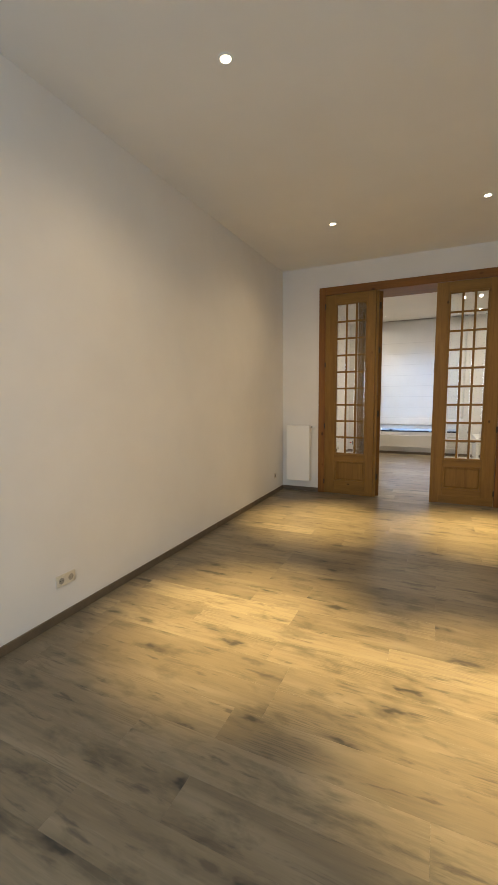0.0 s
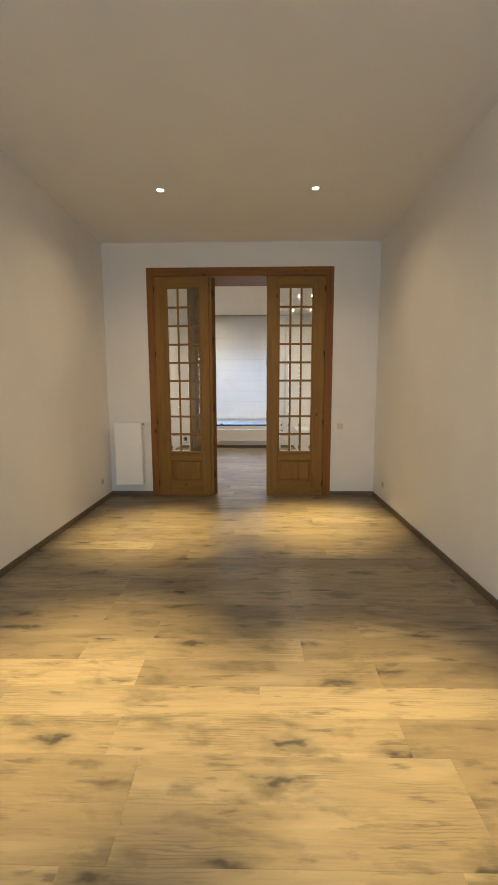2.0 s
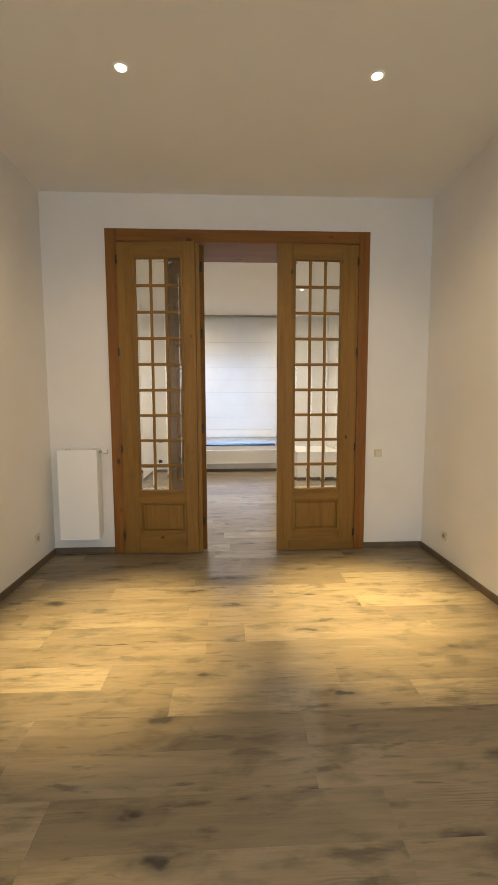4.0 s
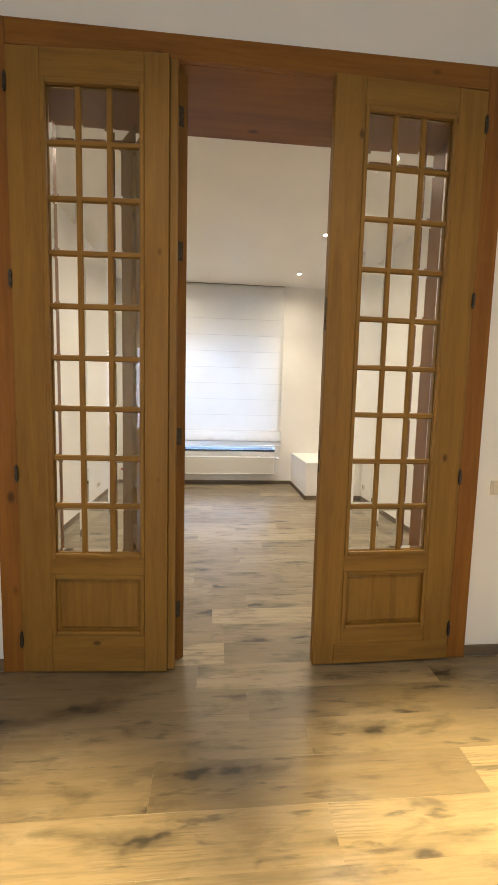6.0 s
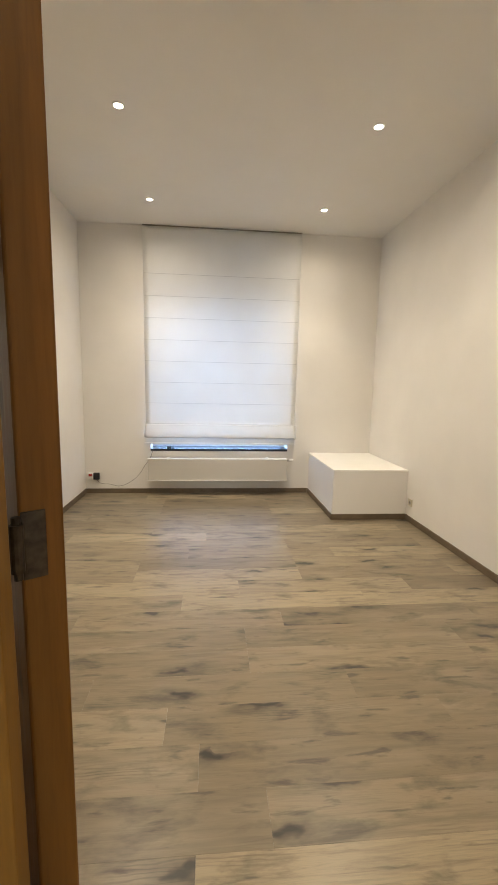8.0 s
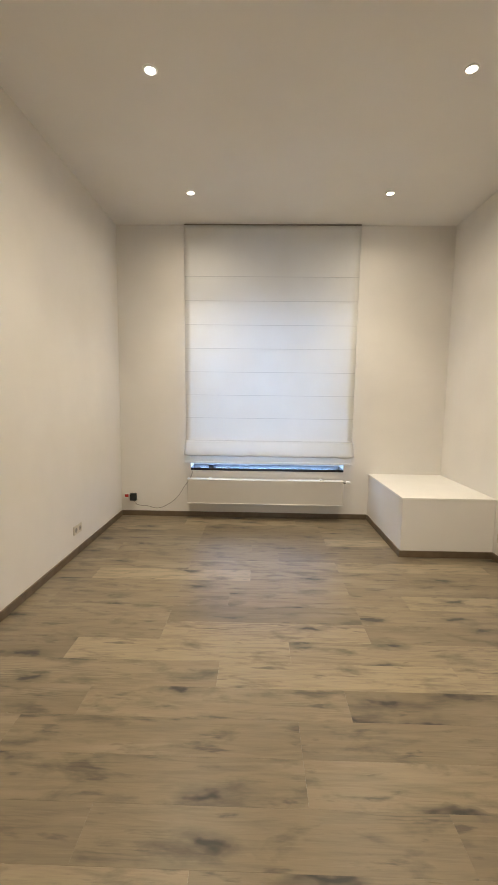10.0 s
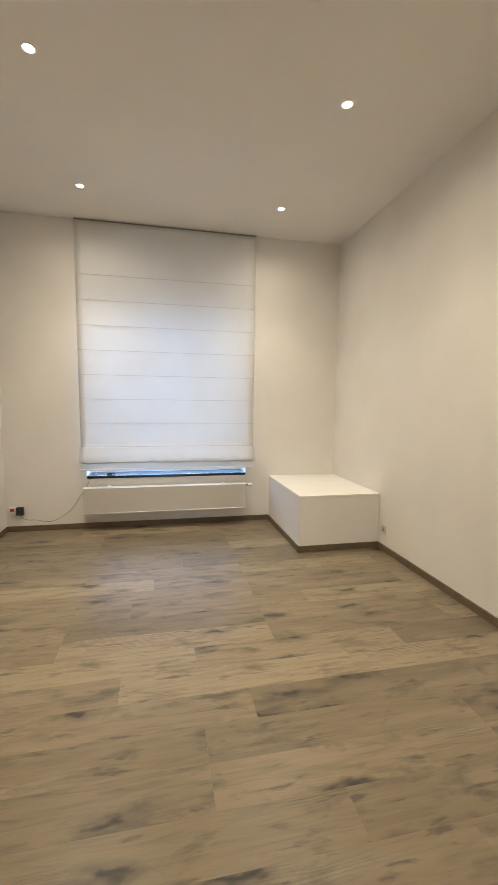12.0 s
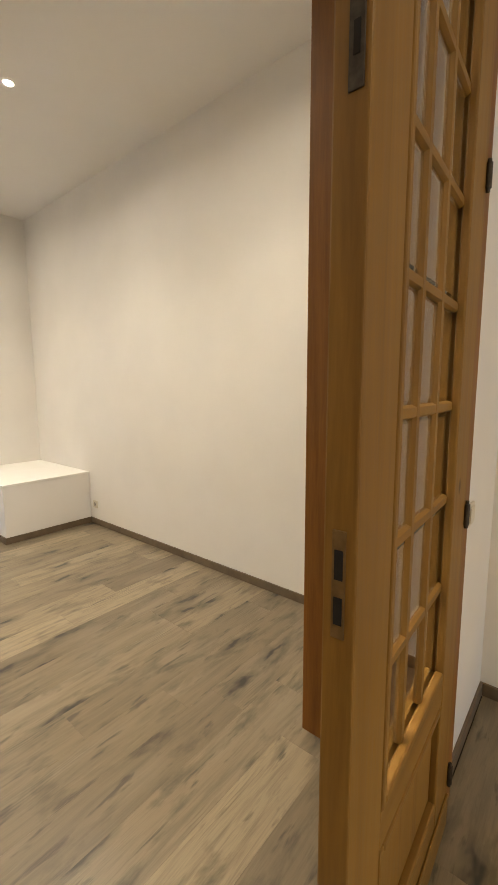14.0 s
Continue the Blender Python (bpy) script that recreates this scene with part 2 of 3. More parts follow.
def boxed(x0, x1, y0, y1, z0, z1, soft=0.0):
    return block(bmesh.new(), x0, x1, y0, y1, z0, z1, soft)


def cylinder(bm, centre, axis, radius, length, sides=20, radius2=None):
    turn = Vector(axis).to_track_quat("Z", "Y").to_matrix().to_4x4()
    bmesh.ops.create_cone(bm, cap_ends=True, segments=sides, radius1=radius, radius2=radius if radius2 is None else radius2,
                          depth=length, matrix=Matrix.Translation(centre) @ turn)
    return bm


def lathe(bm, profile, sides=32):
    """Turns a list of (radius, z) round the z axis."""
    rings = [[bm.verts.new((r * math.cos(2 * math.pi * k / sides), r * math.sin(2 * math.pi * k / sides), z)) for k in range(sides)] for r, z in profile]
    for a, b in zip(rings, rings[1:]):
        for k in range(sides):
            bm.faces.new((a[k], a[(k + 1) % sides], b[(k + 1) % sides], b[k]))
    return bm


def mesh_of(name, bm, material, smooth=False):
    me = bpy.data.meshes.new(name)
    bmesh.ops.recalc_face_normals(bm, faces=bm.faces)
    bm.to_mesh(me)
    bm.free()
    me.materials.append(material)
    if smooth:
        for p in me.polygons:
            p.use_smooth = True
    return me


def part(name, bm, material, parent, label="", smooth=False):
    ob = new(name, mesh_of(name, bm, material, smooth))
    ob.parent = parent
    return tagged(ob, label)


def share(name, me, parent, m=None):
    ob = new(name, me)
    ob.parent = parent
    if m is not None:
        ob.matrix_local = m
    return ob


def thing(name, label, category, m=None, group="", kind=""):
    ob = new(name)
    ob.empty_display_size = 0.1
    if m is not None:
        ob.matrix_world = m
    return tagged(ob, label, category, group, kind)


def structure(name, bm, material, label, category):
    return tagged(new(name, mesh_of(name, bm, material)), label, category, kind="structure")


# ---- walls, ceilings ----
T = 0.22
structure("wall_west", boxed(X0 - T, X0, YB - T, 0, -0.05, Z1 + 0.1), WALL, "smooth white painted side wall of the first room", "wall")
structure("wall_east", boxed(X1, X1 + T, YB - T, 0, -0.05, Z1 + 0.1), WALL, "smooth white painted long wall of the first room", "wall")
bm = boxed(X0 - T, L0 - 0.03, 0, V0, -0.05, Z1 + 0.1)
block(bm, L1 + 0.03, U1 + T, 0, V0, -0.05, Z1 + 0.1)
block(bm, L0 - 0.03, L1 + 0.03, 0, V0, LZ + 0.03, Z1 + 0.1)
structure("wall_middle", bm, WALL, "thick white wall with a wood-lined doorway", "wall")
structure("wall_room_west", boxed(U0 - T, U0, V0, V1 + 0.36, -0.05, Z2 + 0.15), WALL, "white painted side wall of the second room", "wall")
structure("wall_room_east", boxed(U1, U1 + T, V0, V1 + 0.36, -0.05, Z2 + 0.15), WALL, "white painted side wall behind the low box", "wall")
bm = boxed(U0, W0, V1, V1 + 0.36, -0.05, Z2 + 0.15)
block(bm, W1, U1, V1, V1 + 0.36, -0.05, Z2 + 0.15)
block(bm, W0, W1, V1, V1 + 0.36, WZ1, Z2 + 0.15)
block(bm, W0, W1, V1, V1 + 0.36, -0.05, WZ0 - 0.03)
structure("wall_window", bm, WALL, "white painted wall with a tall window opening", "wall")
bm = boxed(X0, -0.5, YB - T, YB, -0.05, Z1 + 0.1)
block(bm, 1.1, X1, YB - T, YB, -0.05, Z1 + 0.1)
block(bm, -0.5, 1.1, YB - T, YB, 2.8, Z1 + 0.1)
block(bm, -0.5, 1.1, YB - T, YB, -0.05, 0.6)
structure("wall_back", bm, WALL, "plain white end wall with a window opening", "wall")


structure("ceiling", boxed(X0, X1, YB, 0, Z1, Z1 + 0.12), CEIL, "matt white plaster ceiling with recessed downlights", "ceiling")
structure("ceiling", boxed(U0, U1, V0, V1, Z2, Z2 + 0.12), CEIL, "matt white ceiling of the window room", "ceiling")

# ---- skirting ----
SH, ST = 0.062, 0.013


def skirting(x0, x1, y0, y1):
    structure("baseboard", boxed(x0, x1, y0, y1, 0.0, SH, 0.002), SKIRT, "narrow dark brown skirting strip along the wall", "skirting")


skirting(X0, X0 + ST, YB, -ST)
skirting(X1 - ST, X1, YB, -ST)
skirting(X0, -0.957, -ST, 0)
skirting(1.598, X1, -ST, 0)
skirting(X0 + ST, X1 - ST, YB, YB + ST)
skirting(U0, U0 + ST, V0, V1 - ST)
skirting(U1 - ST, U1, V0 + ST, 3.81)
skirting(U0, 1.517, V1 - ST, V1)
skirting(U0 + ST, L0 - 0.03, V0, V0 + ST)
skirting(L1 + 0.03, U1, V0, V0 + ST)

# ---- door frame and lining ----
door_frame = thing("door_frame", "reddish varnished pine door frame with deep lining", "door frame", pose(0, 0, 0), kind="structure")
part("casing", boxed(-0.957, -0.853, -0.025, 0.0, 0, 3.167, 0.004), FRAME_V, door_frame)
part("casing", boxed(1.49, 1.598, -0.025, 0.0, 0, 3.167, 0.004), FRAME_V, door_frame)
part("head_casing", boxed(-0.853, 1.49, -0.025, 0.0, LZ, 3.167, 0.004), FRAME_H, door_frame)
part("jamb_lining", boxed(L0 - 0.03, L0, 0.0, V0 + 0.004, 0, LZ + 0.03, 0.002), FRAME_V, door_frame)
part("jamb_lining", boxed(L1, L1 + 0.03, 0.0, V0 + 0.004, 0, LZ + 0.03, 0.002), FRAME_V, door_frame)
part("head_lining", boxed(L0, L1, 0.0, V0 + 0.004, LZ, LZ + 0.03, 0.002), FRAME_H, door_frame)

for xa, xb in ((L0 + 0.0002, L0 + 0.045), (L1 - 0.005, L1 - 0.0002)):
    part("edge_strip", boxed(xa, xb, V0 - 0.14, V0 + 0.004, 0, LZ - 0.001, 0.002), FRAME_V, door_frame)

# ---- door leaves ----
LT = 0.055
GX, GZ0, GZ1 = 0.174, 0.65, 2.89


def pane_mesh(w, h):
    """One bevelled pane: a flat middle and a ground slope to a thin rim, on one side."""
    bm = bmesh.new()
    e = 0.019
    loops = [(0, 0.0012, 0), (0, -0.0012, 0), (e, -0.0048, 0)]
    rings = []
    for inset, y, _ in loops:
        rings.append([bm.verts.new((sx * (w / 2 - inset), y, sz * (h / 2 - inset))) for sx, sz in ((-1, -1), (1, -1), (1, 1), (-1, 1))])
    for a, b in zip(rings, rings[1:]):
        for k in range(4):
            bm.faces.new((a[k], a[(k + 1) % 4], b[(k + 1) % 4], b[k]))
    bm.faces.new(rings[0])
    bm.faces.new(rings[-1][::-1])
    return mesh_of("pane", bm, GLASS)


def muntin_mesh(length, upright):
    """A glazing bar with a rounded nose on both faces."""
    bm = bmesh.new()
    prof = [(-0.014, -0.005), (-0.009, -0.013), (0.009, -0.013), (0.014, -0.005), (0.014, 0.005), (0.009, 0.013), (-0.009, 0.013), (-0.014, 0.005)]
    ends = []
    for s in (-1, 1):
        ends.append([bm.verts.new((a, b, s * length / 2) if upright else (s * length / 2, b, a)) for a, b in prof])
    for k in range(8):
        bm.faces.new((ends[0][k], ends[0][(k + 1) % 8], ends[1][(k + 1) % 8], ends[1][k]))
    bm.faces.new(ends[0])
    bm.faces.new(ends[1][::-1])
    return mesh_of("muntin", bm, LEAF_V if upright else LEAF_H)


def raised_panel(x0, x1, z0, z1):
    bm = bmesh.new()
    for side in (-1, 1):
        rings = []
        for inset, y in ((0.0, 0.006), (0.032, 0.008), (0.044, 0.0145)):
            rings.append([bm.verts.new((x, side * y, z)) for x, z in ((x0 + inset, z0 + inset), (x1 - inset, z0 + inset), (x1 - inset, z1 - inset), (x0 + inset, z1 - inset))])
        for a, b in zip(rings, rings[1:]):
            for k in range(4):
                bm.faces.new((a[k], a[(k + 1) % 4], b[(k + 1) % 4], b[k]))
        bm.faces.new(rings[-1])
    return bm


def bead(leaf, x0, x1, z0, z1, w=0.02):
    """The moulding round a field, four pieces on each face."""
    for s in (-1, 1):
        ya, yb = sorted((s * 0.008, s * (LT / 2 + 0.003)))
        for xa, xb, za, zb, up in ((x0, x0 + w, z0, z1, 1), (x1 - w, x1, z0, z1, 1), (x0 + w, x1 - w, z0, z0 + w, 0), (x0 + w, x1 - w, z1 - w, z1, 0)):
            part("moulding", boxed(xa, xb, ya, yb, za, zb, 0.005), LEAF_V if up else LEAF_H, leaf)


def door_leaf(width, label, m, lip=0.0, edge=LEAF_V):
    """A glazed leaf: local x from 0 to width, y across its thickness, z from its foot up."""
    leaf = thing("door_leaf", label, "door", m, "leaves of the glazed folding door")
    h, h0 = 3.04, 0.008
    sx = GX - 0.02
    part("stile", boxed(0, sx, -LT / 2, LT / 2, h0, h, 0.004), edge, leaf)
    part("stile", boxed(width - sx, width - lip, -LT / 2, LT / 2, h0, h, 0.004), LEAF_V, leaf)
    for z0, z1 in ((h0, 0.21), (0.54, GZ0 - 0.02), (GZ1 + 0.02, h)):
        part("rail", boxed(sx, width - sx, -LT / 2 + 0.001, LT / 2 - 0.001, z0, z1, 0.003), LEAF_H, leaf)
    part("panel", raised_panel(sx, width - sx, 0.21, 0.54), LEAF_V, leaf)
    bead(leaf, sx, width - sx, 0.21, 0.54, 0.022)
    bead(leaf, sx, width - sx, GZ0 - 0.02, GZ1 + 0.02, 0.022)
    gw, gh = (width - 2 * GX) / 3, (GZ1 - GZ0) / 9
    up, level, pane = muntin_mesh(GZ1 - GZ0, True), muntin_mesh(width - 2 * GX, False), pane_mesh(gw - 0.010, gh - 0.010)
    for k in (1, 2):
        share("muntin", up, leaf, pose(GX + k * gw, 0, (GZ0 + GZ1) / 2))
    for k in range(1, 9):
        share("muntin", level, leaf, pose(width / 2, 0.0005, GZ0 + k * gh))
    for i in range(3):
        for j in range(9):
            p = share("pane", pane, leaf, pose(GX + (i + 0.5) * gw, random.uniform(-0.0006, 0.0006), GZ0 + (j + 0.5) * gh,
                                               random.uniform(-0.25, 0.25), 0, random.uniform(-0.3, 0.3)))
            p.visible_shadow = False
    return leaf


def hinge(leaf, x, y, z, plate_side):
    """A pin hinge: knuckle, two finials and a plate let into the edge."""
    bm = cylinder(bmesh.new(), (x, y, z), (0, 0, 1), 0.0085, 0.064, 12)
    for s in (-1, 1):
        cylinder(bm, (x, y, z + s * 0.037), (0, 0, 1), 0.0055, 0.010, 10)
    block(bm, min(x, x + plate_side * 0.03), max(x, x + plate_side * 0.03), y - 0.0015, y + 0.0015, z - 0.031, z + 0.031)
    part("hinge", bm, IRON, leaf, "dark iron pin hinge")


right_leaf = door_leaf(0.795, "honey-coloured pine door leaf with small glass panes", pose(0.688, -0.033, 0, 0, 0, 1.7))
for z in (2.88, 2.01, 1.068, 0.19):
    hinge(right_leaf, 0.791, -LT / 2 - 0.006, z, 0.2)
part("lock_plate", boxed(-0.0025, 0.0015, -0.011, 0.011, 1.063, 1.235, 0.001), BRASS, right_leaf, "dull brass lock plate")
for z0, z1 in ((1.158, 1.205), (1.086, 1.13)):
    part("lock_slot", boxed(-0.004, 0.001, -0.0075, 0.0065, z0, z1, 0.0005), HOLE, right_leaf, "dark latch opening")
part("bolt_plate", boxed(-0.0025, 0.0015, -0.019, 0.003, 1.825, 1.99, 0.001), IRON, right_leaf, "dark iron flush bolt plate")
part("bolt_slot", boxed(-0.004, 0.001, -0.013, -0.004, 1.865, 1.905, 0.0005), HOLE, right_leaf)

part("kick_board", boxed(0.115, 0.785, -LT / 2 - 0.007, -LT / 2 - 0.0002, 0.012, 0.125, 0.003), LEAF_H, right_leaf)
left_leaf = door_leaf(0.785, "honey-coloured pine door leaf with glass panes, slightly ajar", pose(-0.85, -0.0095, 0, 0, 0, -3.0), 0.037)
for z in (2.88, 2.01, 1.068, 0.19):
    hinge(left_leaf, -0.001, -LT / 2 - 0.006, z, -0.2)
part("lip", boxed(0.7485, 0.785, -0.004, LT / 2, 0.008, 3.035, 0.003), LEAF_V, left_leaf)
middle_leaf = door_leaf(0.735, "folded pine door leaf with small panes in the doorway", pose(-0.048, 0.03, 0, 0, 0, 123.5), 0.0, DARK_V)
for z in (2.835, 2.2, 1.26, 0.305):
    hinge(middle_leaf, -0.004, LT / 2 + 0.004, z, 0.8)
    part("hinge_plate", boxed(-0.0025, 0.001, -0.004, LT / 2 - 0.002, z - 0.046, z + 0.046, 0.0008), IRON, middle_leaf, "dark iron hinge plate")


# ---- radiators ----
def wall_radiator(label, x0, x1, yw, z0, z1, depth, valve_x, valve_z, coat):
    """A flat steel panel radiator: front and back panel, top grille, side covers, brackets, valve and pipe."""
    rad = thing("radiator", label, "radiator", pose((x0 + x1) / 2, yw, z0))
    w, h = (x1 - x0) / 2, z1 - z0
    part("front_panel", boxed(-w, w, -depth, -depth + 0.022, 0, h, 0.006), coat, rad)
    part("bottom_lip", boxed(-w - 0.004, w + 0.004, -depth - 0.005, -depth + 0.016, -0.008, 0.004, 0.003), WHITE_PLASTIC, rad, "pale rolled lower edge")
    part("back_panel", boxed(-w + 0.01, w - 0.01, -0.045, -0.028, 0.01, h - 0.012, 0.004), coat, rad)
    for s in (-1, 1):
        part("side_cover", boxed(min(s * w, s * (w - 0.004)), max(s * w, s * (w - 0.004)), -depth + 0.022, -0.04, 0.012, h - 0.004, 0.001), coat, rad)
    part("grille_frame", boxed(-w + 0.004, w - 0.004, -depth + 0.022, -depth + 0.028, h - 0.012, h - 0.002), coat, rad)
    n = max(6, int(2 * w / 0.045))
    bm = bmesh.new()
    for k in range(n):
        x = -w + 0.012 + (2 * w - 0.024) * k / (n - 1)
        block(bm, x - 0.0205, x + 0.0205, -depth + 0.028, -0.045, h - 0.012, h - 0.004)
    part("top_grille", bm, coat, rad, "slotted white top grille")
    bm = bmesh.new()
    steps = int(2 * w / 0.06)
    for k in range(steps):
        x = -w + 0.03 + (2 * w - 0.06) * k / max(1, steps - 1)
        block(bm, x - 0.018, x + 0.018, -depth + 0.024, -0.047, 0.03, h - 0.03)
    part("convector_fins", bm, coat, rad)
    for s in (-0.36, 0.36):
        part("bracket", boxed(s * 2 * w - 0.016, s * 2 * w + 0.016, -0.030, 0.0, 0.04, h - 0.003, 0.002), WHITE_PLASTIC, rad)
        part("bracket_clip", boxed(s * 2 * w - 0.014, s * 2 * w + 0.014, -depth * 0.75, -0.03, h - 0.003, h + 0.006, 0.002), WHITE_PLASTIC, rad)
    bm = cylinder(bmesh.new(), (valve_x, -0.075, valve_z), (1, 0, 0), 0.014, 0.05, 14)
    valve = part("valve", bm, CHROME, rad, "small chrome radiator valve")
    bm = cylinder(bmesh.new(), (valve_x + 0.045, -0.075, valve_z), (1, 0, 0), 0.022, 0.05, 18, 0.019)
    part("valve_head", bm, WHITE_PLASTIC, valve, "white ribbed valve head")
    return rad


wall_radiator("upright white panel radiator on the wall beside the door", -1.441, -1.062, 0, 0.196, 1.073, 0.16, 0.2, 0.85, ENAMEL)
wall_radiator("long low panel radiator under the window, enamel darkened for shade", -0.643, 1.195, V1, 0.21, 0.497, 0.165, 0.945, 0.255, ENAMEL_SHADED)

# ---- low box ----
low_box = thing("storage_box", "low white built-in box with a laminate top", "storage box", pose(1.53, 3.823, 0))
bw, bd = U1 - 1.53 - 0.002, V1 - 3.823 - 0.002
part("side_panel", boxed(0, 0.018, 0.018, bd, 0, 0.547, 0.001), BOXSIDE, low_box)
part("front_panel", boxed(0, bw, 0, 0.018, 0, 0.547, 0.001), BOXSIDE, low_box)
part("top", boxed(-0.006, bw, -0.006, bd, 0.547, 0.565, 0.002), BOXTOP, low_box, "smooth white laminate top")
part("plinth", boxed(-ST, bw, -ST, -0.0005, 0, SH, 0.002), SKIRT, low_box, "dark brown skirting strip")
part("plinth", boxed(-ST, -0.0005, 0, bd - ST, 0, SH, 0.002), SKIRT, low_box, "dark brown skirting strip")

# ---- window, sill, blind ----
window = thing("window_1", "tall white-framed window behind the lowered blind", "window", pose(0, V1 + 0.27, 0), kind="structure")
fx = 0.07
part("window_frame", boxed(W0, W0 + fx, -0.03, 0.04, WZ0, WZ1, 0.004), PVC, window)
part("window_frame", boxed(W1 - fx, W1, -0.03, 0.04, WZ0, WZ1, 0.004), PVC, window)
part("window_frame", boxed(W0 + fx, W1 - fx, -0.03, 0.04, WZ1 - fx, WZ1, 0.004), PVC, window)
part("window_frame", boxed(W0 + fx, W1 - fx, -0.03, 0.04, WZ0, WZ0 + 0.05, 0.004), PVC, window)
part("mullion", boxed(0.80, 0.86, -0.03, 0.04, WZ0 + 0.05, WZ1 - fx, 0.004), PVC, window)
for xa, xb in ((W0 + fx, 0.80), (0.86, W1 - fx)):
    p = part("pane", boxed(xa, xb, 0.002, 0.008, WZ0 + 0.05, WZ1 - fx), GLASS, window)
    p.visible_shadow = False
part("window_sill", boxed(W0 + 0.001, W1 - 0.001, -0.285, -0.03, WZ0 - 0.03, WZ0, 0.003), STONE, window, "polished dark stone sill")

blind = thing("roman_blind", "lowered white fabric roman blind with horizontal seams", "blind", pose(0.313, V1 - 0.035, 0))
hw, BTOP = 1.003, 3.398
SEAMS = [3.109 - 0.2701 * k for k in range(9)]


def blind_cloth():
    """Flat bays that sag a little between the seams."""
    zs, bm = [BTOP] + SEAMS + [0.935], bmesh.new()
    rows, nx = [], 28
    for a, b in zip(zs, zs[1:]):
        for k in range(6):
            f = k / 6
            rows.append((a + (b - a) * f, 0.002 * math.sin(math.pi * f)))
    rows.append((0.935, 0.0))
    grid = []
    for z, bulge in rows:
        line = []
        for i in range(nx + 1):
            u = 2 * i / nx - 1
            ripple = 0.004 * noise.noise((u * 3, z * 1.7, 4.0)) + 0.01 * max(0, abs(u) - 0.93) * noise.noise((u, z * 5, 1))
            taper = hw * (1 - 0.004 * (BTOP - z))
            line.append(bm.verts.new((u * taper, -bulge + ripple, z)))
        grid.append(line)
    for a, b in zip(grid, grid[1:]):
        for i in range(nx):
            bm.faces.new((a[i], a[i + 1], b[i + 1], b[i]))
    return bm


fabric = part("fabric", blind_cloth(), CLOTH, blind, smooth=True)
solid = fabric.modifiers.new("thickness", "SOLIDIFY")
solid.thickness = 0.0012
part("head_rail", boxed(-hw, hw, -0.012, 0.035, BTOP, Z2 - 0.004, 0.003), plain("rail_grey", (0.30, 0.27, 0.23), 0.5), blind, "slim grey head rail")
for z in SEAMS[1:]:
    part("seam", boxed(-hw * 0.99, hw * 0.99, -0.0065, -0.002, z - 0.0022, z + 0.0022, 0.0008), THREAD, blind)


def hem_fold():
    """The last bay gathered up: a loose front layer with a crumpled, uneven lower edge that turns back inwards."""
    bm, nx, grid = bmesh.new(), 60, []
    for i in range(nx + 1):
        u = 2 * i / nx - 1
        low = 0.757 + 0.012 * noise.noise((u * 2.5, 0, 2)) + 0.007 * noise.noise((u * 11, 5, 2)) + 0.03 * max(0, abs(u) - 0.95) / 0.05 * 0.4
        line = []
        for k in range(11):
            f = k / 10
            belly = 0.014 * math.sin(math.pi * min(1, f * 0.62)) + 0.007 * f * noise.noise((u * 9, f * 2.5, 7)) + 0.003 * f * noise.noise((u * 30, f * 4, 1))
            line.append(bm.verts.new((u * hw * (1.0 + 0.012 * f), -0.007 - belly, 0.945 + (low - 0.945) * f)))
        line.append(bm.verts.new((u * hw, -0.006, low + 0.03)))
        grid.append(line)
    for a, b in zip(grid, grid[1:]):
        for k in range(len(a) - 1):
            bm.faces.new((a[k], a[k + 1], b[k + 1], b[k]))
    return bm


hem = part("hem", hem_fold(), CLOTH, blind, "gathered bottom fold of the blind", smooth=True)
solid = hem.modifiers.new("thickness", "SOLIDIFY")
solid.thickness = 0.0012
part("lower_band", boxed(-hw * 0.985, hw * 0.985, 0.002, 0.0034, 0.69, 0.80), CLOTH, blind)
part("bottom_bar", boxed(-hw * 1.005, hw * 1.0, -0.014, 0.004, 0.672, 0.694, 0.004), TUCK, blind, "padded bottom bar")


connector = thing("cable_connector", "small black connector lying on the dark sill", "connector", pose(-0.385, V1 + 0.06, WZ0))
part("body", boxed(-0.03, 0.03, -0.018, 0.018, 0, 0.028, 0.005), BLACK, connector)
part("collar", cylinder(bmesh.new(), (0.042, 0, 0.012), (1, 0, 0), 0.008, 0.03, 12), BLACK, connector)


# ---- downlights ----
def downlight(x, y, z, glow, first):
    """A recessed spot: bezel ring, tilted inner cone and the lamp's face."""
    lamp = thing("downlight", "small round white recessed ceiling downlight switched on", "downlight", pose(x, y, z), first)
    part("bezel", lathe(bmesh.new(), [(0.030, 0.0), (0.031, -0.006), (0.040, -0.0065), (0.044, -0.003), (0.0445, 0.0)]), WHITE_PLASTIC, lamp, smooth=True)
    bm = bmesh.new()
    bmesh.ops.create_circle(bm, cap_ends=True, segments=28, radius=0.0295, matrix=Matrix.Translation((0, 0, -0.002)))
    part("bulb", bm, glow, lamp, "glowing lamp face")


for lx, ly in FIRST_ROW:
    downlight(lx, ly, Z1, BULB, "downlights of the first room")
for lx, ly in SECOND_ROW:
    downlight(lx, ly, Z2, BULB_COOL, "downlights of the window room")


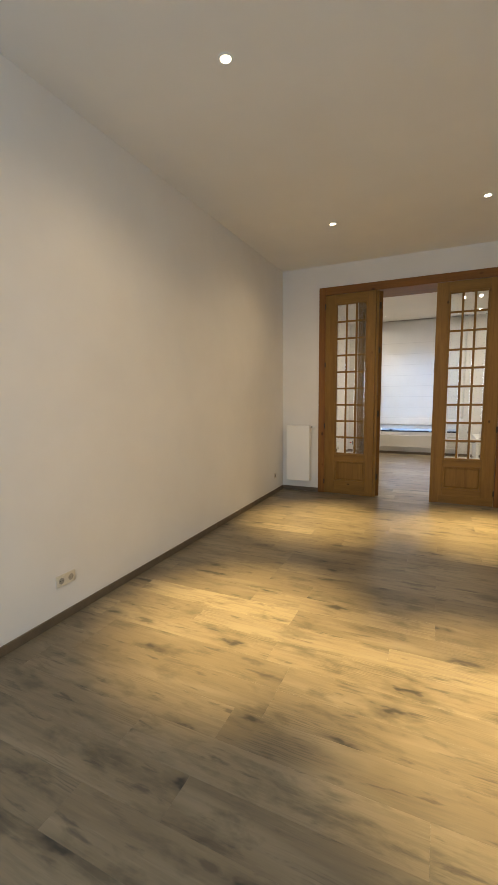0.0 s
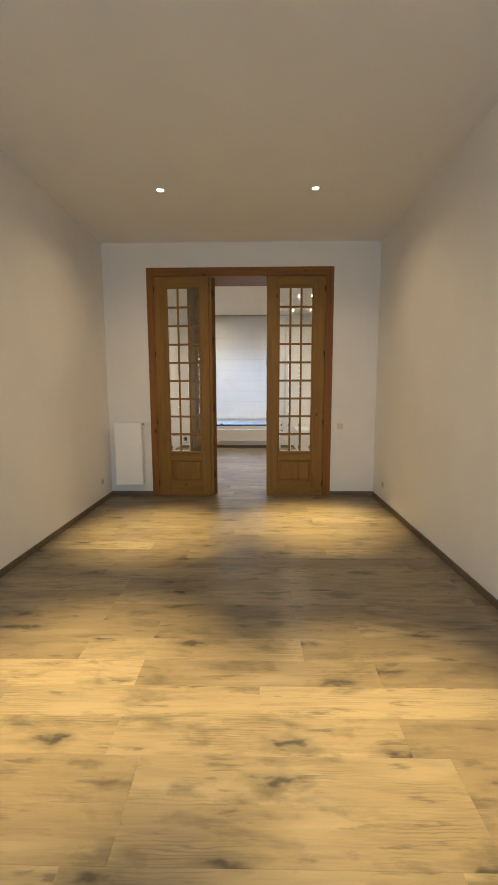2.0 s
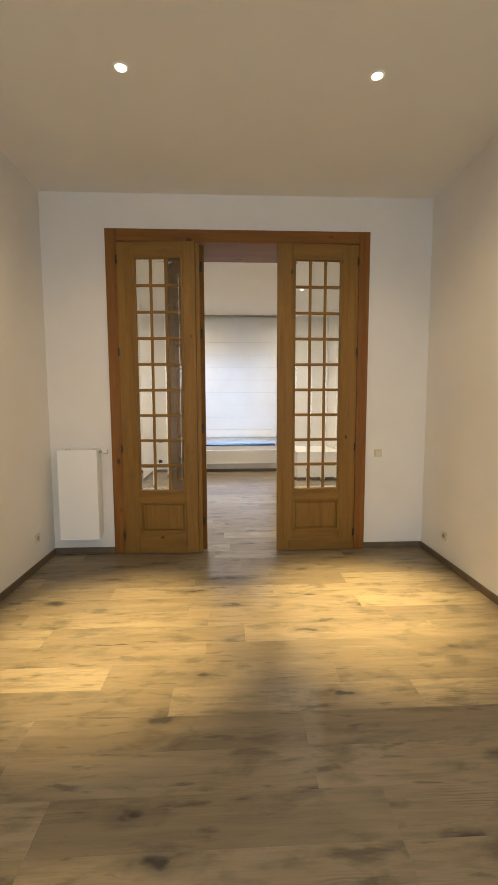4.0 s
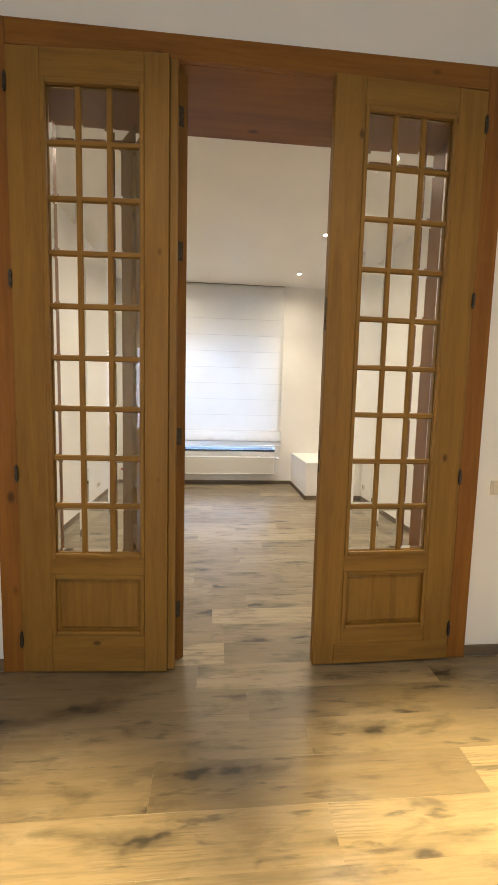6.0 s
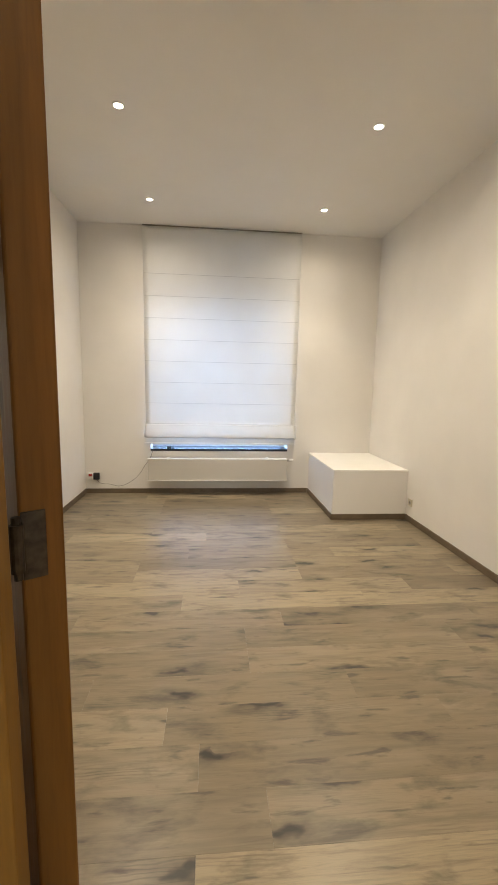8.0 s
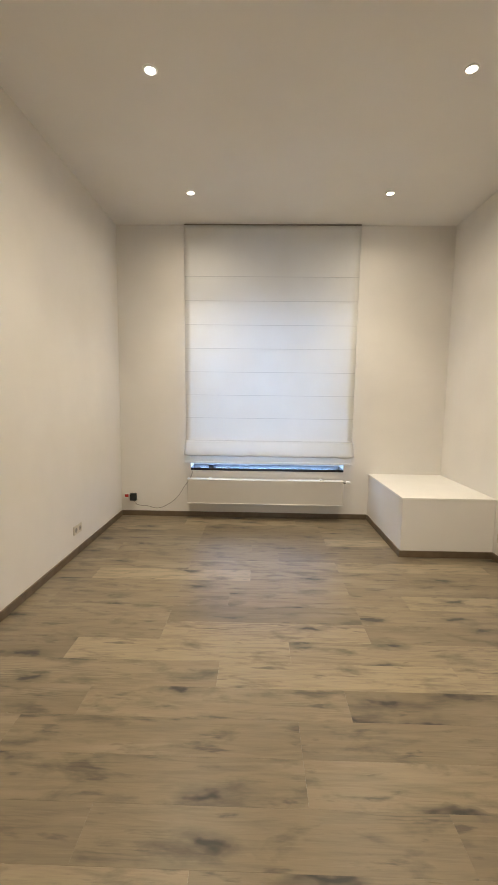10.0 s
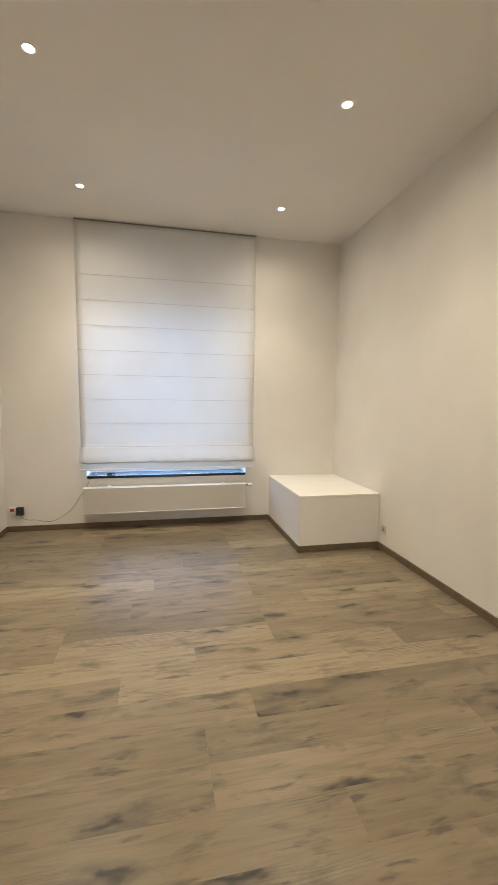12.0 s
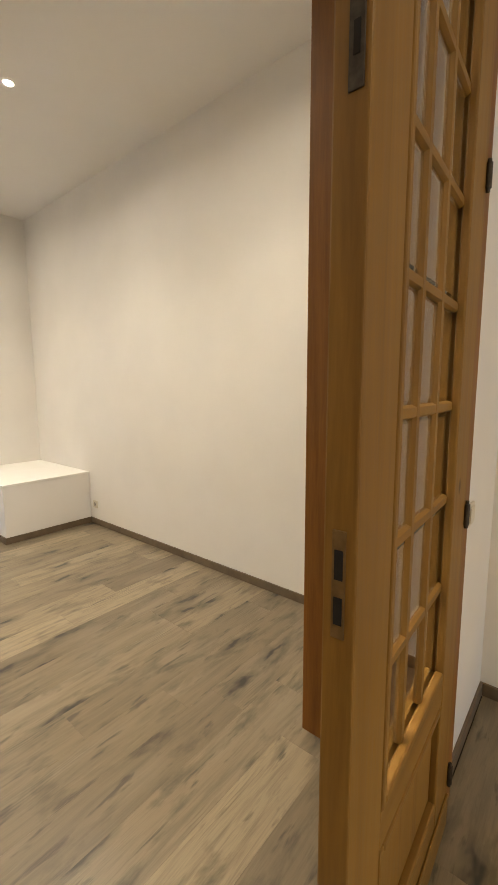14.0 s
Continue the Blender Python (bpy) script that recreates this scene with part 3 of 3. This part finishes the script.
# ---- switch and sockets: local x along the wall, -y out of it ----
def socket(label, m, gangs, material):
    ob = thing("power_socket", label, "socket", m)
    w = 0.04 * gangs
    part("cover_frame", boxed(-w, w, -0.010, 0, -0.04, 0.04, 0.003), material, ob)
    for g in range(gangs):
        cx = -w + 0.04 + 0.08 * g
        # Flat disc in a darker colour, for the shade of the plug recess.
        bm = cylinder(bmesh.new(), (cx, -0.0102, 0), (0, 1, 0), 0.022, 0.003, 24)
        insert = part("socket_insert", bm, plain("socket_shade", (0.36, 0.33, 0.28), 0.5), ob)
        bm = bmesh.new()
        for s in (-1, 1):
            cylinder(bm, (cx + s * 0.0095, -0.0120, 0), (0, 1, 0), 0.003, 0.002, 10)
        part("contact_hole", bm, HOLE, insert)
    return ob


socket("single cream wall socket low beside the radiator", pose(X0, -0.37, 0.283, 0, 0, 90), 1, PLASTIC)
socket("double cream wall socket low on the long wall", pose(X0, -4.42, 0.285, 0, 0, 90), 2, PLASTIC)
socket("single cream wall socket low near the corner", pose(X1, -0.46, 0.27, 0, 0, -90), 1, PLASTIC)
socket("double cream wall socket low on the white wall", pose(U0, 3.742, 0.234, 0, 0, 90), 2, PLASTIC)
socket("single cream wall socket beside the low box", pose(U1, 3.72, 0.219, 0, 0, -90), 1, PLASTIC)
socket("double white wall socket in the corner with a plug", pose(-1.37, V1, 0.238, 0, 0, 0), 2, WHITE_PLASTIC)
switch = thing("light_switch", "square cream light switch beside the door frame", "light switch", pose(1.732, 0, 1.0))
part("cover_frame", boxed(-0.041, 0.041, -0.009, 0, -0.041, 0.041, 0.003), PLASTIC, switch)
part("rocker", boxed(-0.028, 0.028, -0.014, -0.009, -0.028, 0.028, 0.003), PLASTIC, switch)
adapter = thing("power_adapter", "black plug-in power adapter with a thin cable", "power adapter", pose(-1.33, V1 - 0.0115, 0.238))
part("body", boxed(-0.038, 0.038, -0.045, 0, -0.045, 0.045, 0.006), BLACK, adapter)


def cable(points, radius):
    cu = bpy.data.curves.new("cable", "CURVE")
    cu.dimensions, cu.bevel_depth, cu.bevel_resolution = "3D", radius, 2
    sp = cu.splines.new("BEZIER")
    sp.bezier_points.add(len(points) - 1)
    for bp, co in zip(sp.bezier_points, points):
        bp.co, bp.handle_left_type, bp.handle_right_type = co, "AUTO", "AUTO"
    return cu


cord = new("cord", cable([(0.0, -0.03, -0.045), (0.05, -0.02, -0.095), (0.16, -0.012, -0.11), (0.3, -0.012, -0.135), (0.42, -0.008, -0.09),
                          (0.55, -0.006, 0.02), (0.62, -0.005, 0.13), (0.70, -0.005, 0.25), (0.74, -0.01, 0.36)], 0.0025))
cord.data.materials.append(plain("thin_grey_cable", (0.16, 0.13, 0.11), 0.5))
cord.parent = adapter
tagged(cord, "thin grey cable")
tester = thing("plug_tester", "white plug with a red front in a socket", "plug", pose(-1.412, V1 - 0.0115, 0.238))
part("body", boxed(-0.032, 0.032, -0.02, 0, -0.04, 0.04, 0.005), WHITE_PLASTIC, tester)
part("red_face", boxed(-0.022, 0.022, -0.0225, -0.02, -0.004, 0.03, 0.001), RED, tester, "red front label")

# ---- floor: boards in rows across the rooms ----
floor = structure("floor", boxed(X0 - 0.2, U1 + 0.2, YB - 0.2, V1 + 0.3, -0.12, -0.012), SUB, "greyed oak laminate floor running through both rooms", "floor")
ROW, START = 0.2035, -4.493
boards = random.Random(11)
plank_meshes = {}


def plank_mesh(length, width):
    key = (round(length, 3), round(width, 3))
    if key not in plank_meshes:
        bm = bmesh.new()
        a, b, c = length / 2 - 0.00015, width / 2 - 0.00015, 0.0006
        low = [bm.verts.new((x, y, -0.011)) for x, y in ((-a, -b), (a, -b), (a, b), (-a, b))]
        rim = [bm.verts.new((x, y, -c * 0.5)) for x, y in ((-a, -b), (a, -b), (a, b), (-a, b))]
        top = [bm.verts.new((x, y, 0.0)) for x, y in ((-a + c, -b + c), (a - c, -b + c), (a - c, b - c), (-a + c, b - c))]
        for p, q in ((low, rim), (rim, top)):
            for k in range(4):
                bm.faces.new((p[k], p[(k + 1) % 4], q[(k + 1) % 4], q[k]))
        bm.faces.new(top)
        plank_meshes[key] = mesh_of("plank", bm, FLOOR)
    return plank_meshes[key]


row = math.floor((YB - START) / ROW)
while START + row * ROW < V1:
    y0, y1 = START + row * ROW, START + (row + 1) * ROW
    mid = (y0 + y1) / 2
    xa, xb = (X0, X1) if mid < 0 else (L0, L1) if mid < V0 - 0.05 else (U0, U1)
    y0, y1 = max(y0, YB), min(y1, V1)
    x = xa - boards.choice((0.2, 0.45, 0.7, 0.95, 1.1))
    while x < xb - 0.001:
        p, q = max(x, xa), min(x + 1.285, xb)
        if q - p > 0.02:
            share("plank", plank_mesh(q - p, y1 - y0), floor, pose((p + q) / 2, (y0 + y1) / 2, 0))
        x += 1.285
    row += 1
